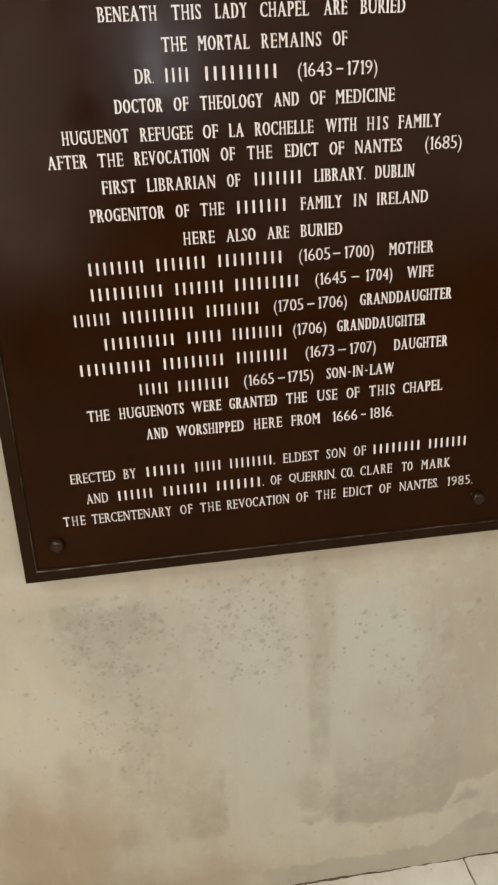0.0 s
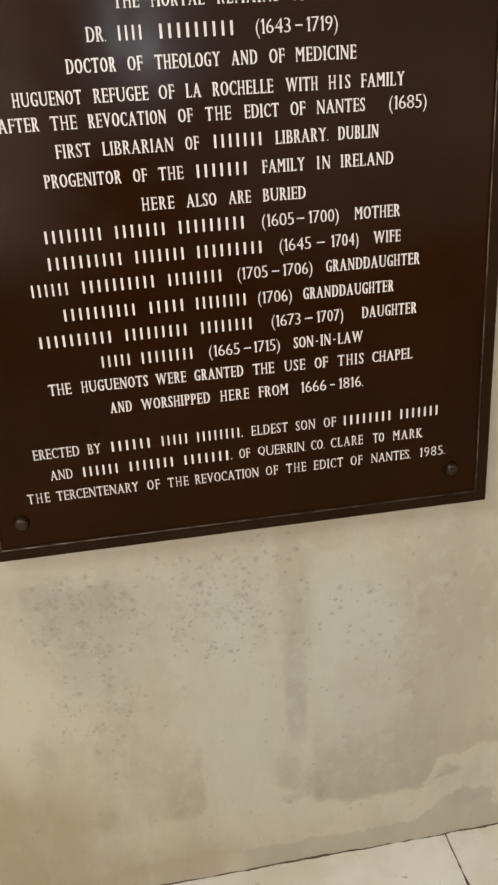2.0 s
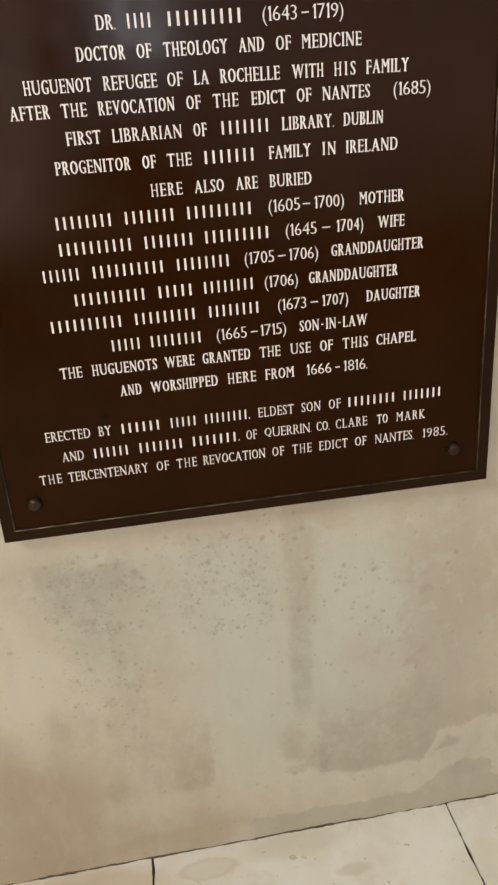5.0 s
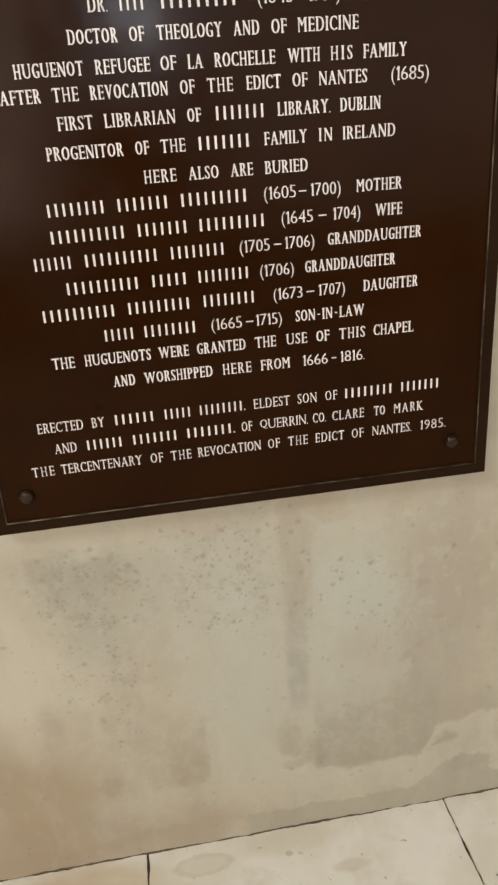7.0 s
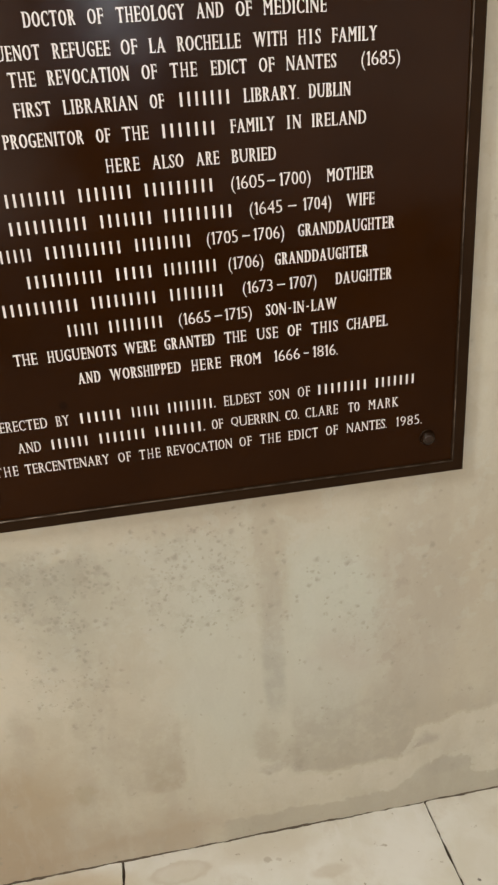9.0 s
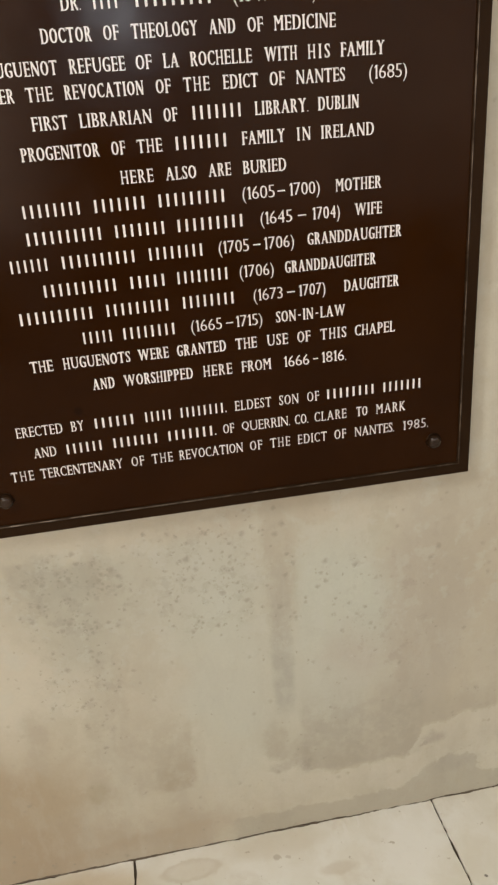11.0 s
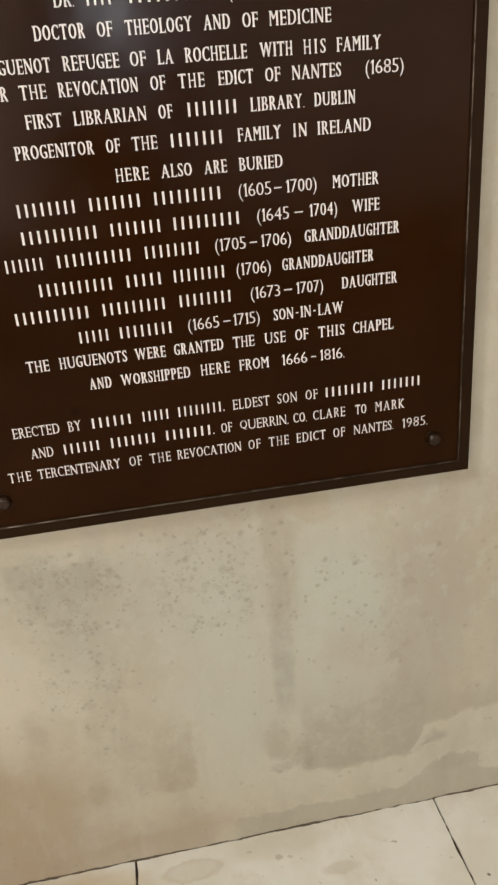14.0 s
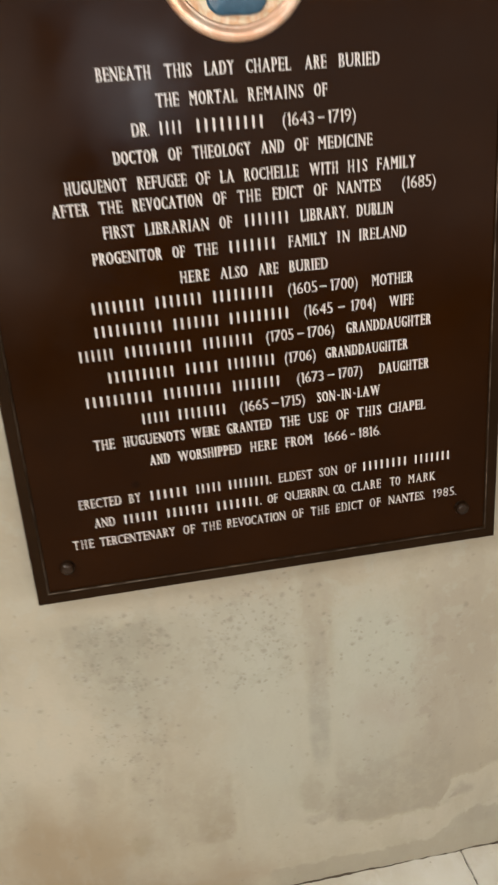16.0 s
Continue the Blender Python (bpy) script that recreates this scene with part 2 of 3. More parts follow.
    # pits and mould specks, thick in a few places
    dense = m.math("ADD", m.math("MULTIPLY", m.blob(w2, -0.262, 0.605, 0.075, 0.075, 0.6), 1.0),
                   m.math("MULTIPLY", m.blob(w, -0.05, 0.61, 0.10, 0.10, 0.7), 0.75))
    dense = m.math("ADD", dense, m.math("MULTIPLY", m.blob(w2, -0.285, 0.640, 0.070, 0.036, 0.6), 1.0))
    dense = m.math("ADD", dense, m.math("MULTIPLY", m.blob(w, -0.27, 0.44, 0.06, 0.10, 0.8), 0.65))
    dense = m.math("ADD", dense, m.math("MULTIPLY", m.blob(w, 0.25, 0.50, 0.10, 0.12, 0.7), 0.09))
    dense = m.math("ADD", dense, m.math("MULTIPLY", m.ramp(m.noise(5, 3, 0.6, seed=15), 0.55, 0.72), 0.16))
    dense = m.math("MINIMUM", m.math("ADD", dense, 0.035), 1.0)
    clump = m.ramp(m.noise(30, 4, 0.7, seed=21), 0.40, 0.60, 0.05, 1.2)
    dense = m.math("MULTIPLY", dense, clump)
    jig = m.vmath("ADD", at, m.vmath("MULTIPLY", m.vmath("SUBTRACT", m.noise(110, 3, 0.6, colour=True, seed=2), (0.5, 0.5, 0.5)), (0.0105, 0.0, 0.0105)))
    pit = None
    for scale, reach, seed in ((74.0, 0.50, 3.0), (150.0, 0.46, 7.0), (105.0, 0.50, 5.0)):
        v = m.node("ShaderNodeTexVoronoi")
        v.feature = "F1"
        m.put(v.inputs["Vector"], m.vmath("ADD", m.vmath("MULTIPLY", jig, (1, 0, 1)), (seed, 0, seed)))
        v.inputs["Scale"].default_value = scale
        lot = m.node("ShaderNodeSeparateColor")
        m.put(lot.inputs[0], v.outputs["Color"])
        on = m.ramp(m.math("SUBTRACT", m.math("MULTIPLY", dense, 0.92), lot.outputs[0]), -0.06, 0.06)
        r = m.math("MULTIPLY", m.math("ADD", m.math("MULTIPLY", m.math("POWER", lot.outputs[1], 1.8), 0.85), 0.22), reach)
        spot = m.math("MULTIPLY", on, m.ramp(m.math("DIVIDE", v.outputs["Distance"], r), 0.05, 1.25, 1, 0))
        pit = spot if pit is None else m.math("MAXIMUM", pit, spot)
    blotch = m.math("MULTIPLY", m.ramp(m.noise(46, 4, 0.62, seed=33), 0.50, 0.58), m.math("MINIMUM", m.math("MULTIPLY", dense, 1.3), 1.0))
    c = m.mix(m.math("MULTIPLY", blotch, 0.28), c, (0.300, 0.276, 0.215))
    blotch = m.math("MULTIPLY", m.ramp(m.noise(33, 4, 0.6, seed=57), 0.57, 0.66), m.blob(w, 0.28, 0.48, 0.10, 0.20, 0.6))
    c = m.mix(m.math("MULTIPLY", blotch, 0.30), c, (0.315, 0.275, 0.218))
    c = m.mix(m.math("MULTIPLY", pit, 0.58), c, (0.275, 0.250, 0.192))
    # pale chalky flecks
    c = m.mix(m.math("MULTIPLY", m.ramp(m.noise(40, 4, 0.7, seed=31, stretch=(1, 1, 0.6)), 0.63, 0.80), 0.3), c, (0.594, 0.560, 0.464))
    c = m.mix(m.math("MULTIPLY", m.ramp(m.noise(160, 3, 0.6), 0.3, 0.7), 0.05), c, (0.293, 0.269, 0.208))
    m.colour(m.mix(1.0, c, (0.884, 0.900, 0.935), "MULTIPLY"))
    h = m.math("ADD", m.math("MULTIPLY", m.noise(16, 6, 0.6), 1.0), m.math("MULTIPLY", m.noise(120, 4, 0.6), 0.06))
    m.bump(m.math("SUBTRACT", h, m.math("MULTIPLY", pit, 0.10)), 0.32, 0.006)
    return m.m


def plain_stone(name, a, b):
    m = Mat(name, rough=0.85, spec=0.25)
    c = m.mix(m.ramp(m.noise(1.6, 6, 0.6), 0.35, 0.7), a, b)
    c = m.mix(m.math("MULTIPLY", m.noise(24, 5, 0.65), 0.35), c, tuple(0.6 * x for x in a))
    m.colour(c)
    m.bump(m.noise(30, 6, 0.65), 0.4, 0.006)
    return m.m


def limestone():
    m = Mat("honed_limestone", rough=0.5, spec=0.4)
    info = m.node("ShaderNodeObjectInfo").outputs["Random"]
    w = m.vmath("ADD", m.place(), m.vmath("MULTIPLY", m.noise(12, 4, 0.6, colour=True), (0.08, 0.08, 0)))
    c = m.mix(m.ramp(m.noise(4.5, 6, 0.62, at=w), 0.36, 0.68), (0.72, 0.69, 0.60), (0.83, 0.825, 0.785))
    c = m.mix(m.math("MULTIPLY", m.ramp(m.noise(9, 5, 0.6, seed=6), 0.5, 0.72), 0.5), c, (0.57, 0.495, 0.39))
    c = m.mix(m.math("MULTIPLY", m.ramp(m.noise(14, 5, 0.7, seed=2, stretch=(1, 0.35, 1)), 0.58, 0.72), 0.55), c, (0.83, 0.80, 0.72))
    c = m.mix(m.math("MULTIPLY", info, 0.22), c, (0.72, 0.69, 0.62))
    c = m.mix(m.math("MULTIPLY", m.ramp(m.noise(55, 3, 0.6, seed=9), 0.66, 0.74), 0.6), c, (0.34, 0.28, 0.19))
    # an old ring-shaped stain
    ws = m.vmath("ADD", m.place(), m.vmath("MULTIPLY", m.vmath("SUBTRACT", m.noise(40, 4, 0.6, colour=True, seed=13), (0.5, 0.5, 0.5)), (0.022, 0.016, 0)))

    def pool(cx, cy, rx, ry):
        return m.vmath("LENGTH", m.vmath("MULTIPLY", m.vmath("SUBTRACT", ws, (cx, cy, 0)), (1 / rx, 1 / ry, 0)))

    d = pool(-0.14, -0.048, 0.054, 0.021)
    ring = m.math("MULTIPLY", m.ramp(d, 0.55, 0.95), m.ramp(d, 0.95, 1.2, 1, 0))
    c = m.mix(m.math("MULTIPLY", ring, 0.28), c, (0.44, 0.345, 0.22))
    c = m.mix(m.math("MULTIPLY", m.ramp(d, 0.5, 1.0, 1, 0), 0.16), c, (0.50, 0.41, 0.29))
    # spilt spots and a darker, yellowed corner
    for cx, cy, rx, ry, k, col in ((0.024, -0.057, 0.007, 0.006, 0.5, (0.36, 0.30, 0.22)), (0.044, -0.061, 0.005, 0.004, 0.35, (0.36, 0.30, 0.22)),
                                   (0.385, -0.179, 0.004, 0.004, 0.8, (0.10, 0.085, 0.07)), (0.131, -0.105, 0.036, 0.014, 0.32, (0.50, 0.42, 0.31)),
                                   (-0.36, -0.06, 0.15, 0.06, 0.6, (0.60, 0.49, 0.34)), (0.03, -0.03, 0.10, 0.030, 0.25, (0.56, 0.48, 0.36))):
        c = m.mix(m.math("MULTIPLY", m.ramp(pool(cx, cy, rx, ry), 0.6, 1.2, 1, 0), k), c, col)
    # pale scuffs running out from the wall
    scuff = m.math("MULTIPLY", m.ramp(m.noise(60, 3, 0.6, at=ws, stretch=(1, 0.12, 1), seed=17), 0.52, 0.62), m.ramp(pool(0.25, -0.02, 0.16, 0.06), 0.4, 1.1, 1, 0))
    c = m.mix(m.math("MULTIPLY", scuff, 0.5), c, (0.82, 0.80, 0.76))
    m.colour(c)
    m.rough(m.ramp(m.noise(20, 4), 0.3, 0.7, 0.42, 0.62))
    m.bump(m.math("ADD", m.noise(14, 4), m.math("MULTIPLY", m.noise(180, 3), 0.12)), 0.3, 0.003)
    return m.m


def bronze(name, base, lighter, rough, spec=0.17, dark_spot=None):
    m = Mat(name, rough=rough, spec=spec)
    c = m.mix(m.ramp(m.noise(5, 5, 0.6), 0.35, 0.7), base, lighter)
    c = m.mix(m.math("MULTIPLY", m.ramp(m.noise(38, 4, 0.7, seed=5), 0.62, 0.72), 0.15), c, tuple(0.55 * x for x in base))
    # one small round spot of darker colour
    if dark_spot:
        c = m.mix(m.math("MULTIPLY", m.blob(m.place(), dark_spot[0], dark_spot[1], 0.0055, 0.0055, 0.6), 0.7), c, tuple(0.3 * x for x in base))
    m.colour(c)
    m.rough(m.ramp(m.noise(11, 5, 0.6, seed=2), 0.3, 0.7, rough - 0.05, rough + 0.08))
    m.bump(m.math("ADD", m.noise(9, 3), m.math("MULTIPLY", m.noise(240, 3), 0.05)), 0.12, 0.004)
    return m.m


def letter_paint():
    m = Mat("cream_letter_enamel", rough=0.55, spec=0.3)
    m.colour(m.mix(m.ramp(m.noise(120, 4, 0.6), 0.35, 0.7), (0.78, 0.745, 0.75), (0.68, 0.645, 0.65)))
    m.bump(m.noise(500, 2), 0.1, 0.0005)
    return m.m


def ridge_glint():
    m = Mat("ridge_glint_bronze", rough=0.45, metal=1.0)
    # light caught along the rail's ridge, put into a brighter broken metal colour
    m.colour(m.mix(m.ramp(m.noise(26, 5, 0.6), 0.40, 0.66), (0.055, 0.041, 0.031), (0.19, 0.155, 0.128)))
    m.bump(m.noise(300, 3), 0.2, 0.001)
    return m.m


def copper():
    m = Mat("pale_worn_copper", rough=0.38, metal=0.65)
    m.colour(m.mix(m.ramp(m.noise(40, 4, 0.6), 0.35, 0.7), (0.74, 0.45, 0.31), (0.82, 0.66, 0.55)))
    m.bump(m.noise(70, 4), 0.3, 0.002)
    return m.m


def enamel(name, a, b, c3):
    m = Mat(name, rough=0.3, spec=0.5)
    c = m.mix(m.ramp(m.noise(60, 4, 0.6), 0.4, 0.62), a, b)
    c = m.mix(m.ramp(m.noise(45, 4, 0.6, seed=7), 0.58, 0.68), c, c3)
    m.colour(c)
    m.bump(m.noise(90, 3), 0.25, 0.002)
    return m.m


def dark_joint():
    m = Mat("dirty_joint_mortar", rough=0.95, spec=0.1)
    m.colour(m.mix(m.noise(90, 4, 0.6), (0.05, 0.04, 0.03), (0.15, 0.12, 0.095)))
    m.bump(m.noise(160, 4), 0.6, 0.004)
    return m.m


def glass():
    m = Mat("leaded_window_glass", rough=0.08)
    m.bsdf.inputs["Transmission Weight"].default_value = 1.0
    m.colour(m.mix(m.noise(6, 2), (0.86, 0.92, 0.98), (0.97, 0.97, 0.94)))
    return m.m


PLASTER, ASHLAR = plaster(), plain_stone("grey_stone_wall", (0.24, 0.207, 0.165), (0.33, 0.288, 0.232))
VAULT = plain_stone("limewashed_ceiling", (0.50, 0.46, 0.39), (0.60, 0.56, 0.48))
SLAB, JOINT = limestone(), dark_joint()
MORTAR = plain_stone("crumbling_grey_mortar", (0.08, 0.063, 0.047), (0.25, 0.20, 0.15))
PANEL = bronze("brown_patinated_bronze", (0.0156, 0.0045, 0.0004), (0.0205, 0.0063, 0.0009), 0.18, 0.060, dark_spot=(-0.2065, 0.929))
RAIL = bronze("dark_bronze_rail", (0.0155, 0.0076, 0.0032), (0.0205, 0.0102, 0.0046), 0.34, 0.035)
BOLT = bronze("worn_bronze_bolt", (0.0135, 0.0058, 0.0022), (0.022, 0.0105, 0.0050), 0.24, 0.26)
RIDGE_GLINT = ridge_glint()
PAINT, COPPER, GLASS = letter_paint(), copper(), glass()
LEAD = plain_stone("lead_came", (0.08, 0.08, 0.085), (0.12, 0.12, 0.125))
BLUE = enamel("blue_enamel", (0.018, 0.075, 0.14), (0.03, 0.105, 0.18), (0.02, 0.06, 0.11))
MOTLEY = enamel("worn_painted_relief", (0.66, 0.38, 0.21), (0.78, 0.66, 0.50), (0.34, 0.17, 0.08))

# ---- the room ----
T = 0.35


def plain_wall(name, x0, x1, y0, y1, material, label):
    bm = bmesh.new()
    box(bm, x0, x1, y0, y1, 0, ROOM_H)
    return tagged(new(name, mesh_of(bm, material, name)), label, "wall", kind="structure")


def pierced_wall(name, along, a0, a1, b0, b1, holes, label):
    """A wall along x or y with upright rectangular openings (centre, sill, head, width) cut right through."""
    bm = bmesh.new()

    def piece(u0, u1, z0, z1):
        if u1 - u0 > 1e-4 and z1 - z0 > 1e-4:
            box(bm, *((u0, u1, b0, b1) if along == "x" else (b0, b1, u0, u1)), z0, z1)

    at = a0
    for c, sill, top, w in sorted(holes):
        piece(at, c - w / 2, 0, ROOM_H)
        piece(c - w / 2, c + w / 2, 0, sill)
        piece(c - w / 2, c + w / 2, top, ROOM_H)
        at = c + w / 2
    piece(at, a1, 0, ROOM_H)
    return tagged(new(name, mesh_of(bm, ASHLAR, name)), label, "wall", kind="structure")


def plaque_wall():
    """The plastered wall: a slightly uneven skin on a thick body."""
    bm = bmesh.new()
    nx, nz = 220, 150
    x0, x1, z0, z1 = -1.1, 1.1, 0.0, 1.5
    grid = [[None] * (nz + 1) for _ in range(nx + 1)]
    for i in range(nx + 1):
        for j in range(nz + 1):
            x, z = x0 + (x1 - x0) * i / nx, z0 + (z1 - z0) * j / nz
            d = 0.0022 * noise.noise(Vector((x * 5, 0.3, z * 5))) + 0.0007 * noise.noise(Vector((x * 22, 1.3, z * 22)))
            d += 0.0020 * noise.noise(Vector((x * 45, 2.3, 0))) * math.exp(-z / 0.02)
            edge = min(i, nx - i, nz - j) / 12
            grid[i][j] = bm.verts.new((x, d * min(1, edge), z))
    for i in range(nx):
        for j in range(nz):
            bm.faces.new((grid[i][j], grid[i + 1][j], grid[i + 1][j + 1], grid[i][j + 1])).smooth = True
    for a, b, c, d in ((ROOM_X0 - T, x0, 0, ROOM_H), (x1, ROOM_X1 + T, 0, ROOM_H), (x0, x1, z1, ROOM_H)):
        bm.faces.new([bm.verts.new(p) for p in ((a, 0, c), (b, 0, c), (b, 0, d), (a, 0, d))])
    X0, X1 = ROOM_X0 - T, ROOM_X1 + T
    for q in (((X0, T, 0), (X0, T, ROOM_H), (X1, T, ROOM_H), (X1, T, 0)), ((X0, 0, 0), (X0, 0, ROOM_H), (X0, T, ROOM_H), (X0, T, 0)),
              ((X1, 0, 0), (X1, T, 0), (X1, T, ROOM_H), (X1, 0, ROOM_H)), ((X0, 0, ROOM_H), (X1, 0, ROOM_H), (X1, T, ROOM_H), (X0, T, ROOM_H)),
              ((X0, 0, 0), (X0, T, 0), (X1, T, 0), (X1, 0, 0))):
        bm.faces.new([bm.verts.new(p) for p in q])
    me = bpy.data.meshes.new("wall_north")
    bm.to_mesh(me)
    bm.free()
    me.materials.append(PLASTER)
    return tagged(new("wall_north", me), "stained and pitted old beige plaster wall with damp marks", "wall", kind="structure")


plaque_wall()
pierced_wall("wall_south", "x", ROOM_X0 - T, ROOM_X1 + T, ROOM_Y0 - T, ROOM_Y0, [SOUTH_WINDOW, SLIT_WINDOW, SIDE_WINDOW], "grey stone chapel wall with three windows")
pierced_wall("wall_west", "y", ROOM_Y0, 0, ROOM_X0 - T, ROOM_X0, [WEST_WINDOW], "grey stone chapel wall with one window")
plain_wall("wall_east", ROOM_X1, ROOM_X1 + T, ROOM_Y0, 0, ASHLAR, "plain grey stone chapel wall")
_bm = bmesh.new()
box(_bm, ROOM_X0 - T, ROOM_X1 + T, ROOM_Y0 - T, T, ROOM_H, ROOM_H + 0.2)
tagged(new("ceiling", mesh_of(_bm, VAULT, "ceiling")), "plain limewashed ceiling of the chapel", "ceiling", kind="structure")
_bm = bmesh.new()
box(_bm, ROOM_X0 - T, ROOM_X1 + T, ROOM_Y0 - T, T, -0.2, -0.006)
FLOOR = tagged(new("floor", mesh_of(_bm, JOINT, "floor")), "cream limestone slab floor with narrow dark joints", "floor", kind="structure")
_bm = bmesh.new()
box(_bm, -60, 60, -60, 60, -0.5, -0.25)
tagged(new("ground", mesh_of(_bm, ASHLAR, "ground")), "plain grey ground outside the chapel", "ground", kind="structure")


def chapel_window(name, along, win, face):
    """A frame of stone bars with panes, set in the depth of the wall."""
    c, sill, top, w = win
    at = face - T * 0.65

    def put_box(bm, u0, u1, v0, v1, z0, z1):
        box(bm, *((u0, u1, v0, v1) if along == "x" else (v0, v1, u0, u1)), z0, z1)

    bm = bmesh.new()
    put_box(bm, c - w / 2, c - w / 2 + 0.03, at - 0.03, at + 0.03, sill, top)
    put_box(bm, c + w / 2 - 0.03, c + w / 2, at - 0.03, at + 0.03, sill, top)
    put_box(bm, c - w / 2 + 0.03, c + w / 2 - 0.03, at - 0.03, at + 0.03, sill, sill + 0.03)
    put_box(bm, c - w / 2 + 0.03, c + w / 2 - 0.03, at - 0.03, at + 0.03, top - 0.03, top)
    frame_ob = tagged(new(name, mesh_of(bm, LEAD, name)), "tall leaded window in a stone chapel wall", "window", kind="structure")
    rows, cols = 4, max(1, round(w / 0.4))
    for i in range(cols):
        for j in range(rows):
            u0 = c - w / 2 + 0.03 + (w - 0.06) * i / cols
            u1 = u0 + (w - 0.06) / cols - 0.012
            z0 = sill + 0.03 + (top - sill - 0.06) * j / rows
            z1 = z0 + (top - sill - 0.06) / rows - 0.012
            bm = bmesh.new()
            put_box(bm, u0, u1, at - 0.003, at + 0.003, z0, z1)
            pane = part("pane", bm, GLASS, frame_ob)
            pane.visible_shadow = False


chapel_window("window_1", "x", SOUTH_WINDOW, ROOM_Y0)
chapel_window("window_2", "x", SLIT_WINDOW, ROOM_Y0)
chapel_window("window_3", "x", SIDE_WINDOW, ROOM_Y0)
chapel_window("window_4", "y", WEST_WINDOW, ROOM_X0)

# ---- the plaque ----
PW, PZ0, PZ1 = 0.764, 0.7470, 1.81
OUT_EDGE, RIDGE, FACE = 0.0335, 0.0358, 0.032
RAIL_W = 0.0205
plaque = tagged(new("memorial_plaque"), "brown bronze memorial plaque with cream raised lettering, bolted to the wall", "plaque")
plaque.location = (0, 0, PZ0)
PH = PZ1 - PZ0


def panel_part():
    bm = bmesh.new()
    h = PW / 2 - RAIL_W + 0.001
    box(bm, -h, h, -FACE, -0.006, RAIL_W - 0.001, PH - RAIL_W + 0.001)
    return part("panel", bm, PANEL, plaque, "smooth dark brown bronze plate with soft reflections")


def rail_part(length, m):
    """One mitred rail of the raised edge: an inner lip, a ridge coloured as a highlight, a slope outwards and a flat
    side.
    """
    bm = bmesh.new()
    prof = [(RAIL_W, FACE - 0.004), (RAIL_W, FACE + 0.0015), (RAIL_W - 0.0012, RIDGE - 0.0012), (RAIL_W - 0.0026, RIDGE),
            (RAIL_W - 0.0042, RIDGE - 0.0014), (0.0016, OUT_EDGE + 0.0012), (0.0004, OUT_EDGE), (0.0, OUT_EDGE - 0.002), (0.0, 0.001), (RAIL_W, 0.001)]
    n = 40
    rings = []
    for k in range(n + 1):
        f = k / n
        ring = []
        for i, (inn, out) in enumerate(prof):
            x = inn + (length - 2 * inn) * f
            wear = 0.0004 * noise.noise(Vector((x * 30 + m.translation.x * 9, i * 0.1, 0))) if 0 < k < n and i < 7 else 0
            ring.append(bm.verts.new((x, -(out + wear), inn)))
        rings.append(ring)
    for a, b in zip(rings, rings[1:]):
        for i in range(len(prof)):
            j = (i + 1) % len(prof)
            # the ridge's faces take the painted highlight
            bm.faces.new((a[i], a[j], b[j], b[i])).material_index = 1 if i == 2 else 0
    bm.faces.new(rings[0]), bm.faces.new(rings[-1])
    bm.transform(m)
    rail = part("edge_rail", bm, RAIL, plaque, "raised dark bronze edge with a highlight coloured along its ridge")
    rail.data.materials.append(RIDGE_GLINT)
    return rail


panel = panel_part()
rail_part(PW, pose(-PW / 2, 0, 0))
rail_part(PW, pose(PW / 2, 0, PH, 0, 180, 0))
rail_part(PH, pose(PW / 2, 0, 0, 0, -90, 0))
rail_part(PH, pose(-PW / 2, 0, PH, 0, 90, 0))


def bolt_part(x, z, turn):
    bm = bmesh.new()

    def hexed(a, r):
        return 1.0 + 0.008 * math.cos(5 * (a + turn)) * min(1.0, r / 0.01)

    prof = [(0.0124, FACE - 0.001), (0.0122, FACE + 0.0005), (0.0116, FACE + 0.0010), (0.0114, FACE + 0.0014), (0.0114, FACE + 0.0040),
            (0.0111, FACE + 0.0062), (0.0103, FACE + 0.0084), (0.0090, FACE + 0.0102), (0.0070, FACE + 0.0114), (0.0046, FACE + 0.0119), (0.0012, FACE + 0.0120)]
    lathe(bm, prof, 36, (x, 0, z), hexed)
    return part("bolt", bm, BOLT, plaque, "domed bronze bolt head with worn shine", smooth=True)


bolt_part(-0.3280, 0.0602, 0.2)
bolt_part(0.3212, 0.0629, 0.6)


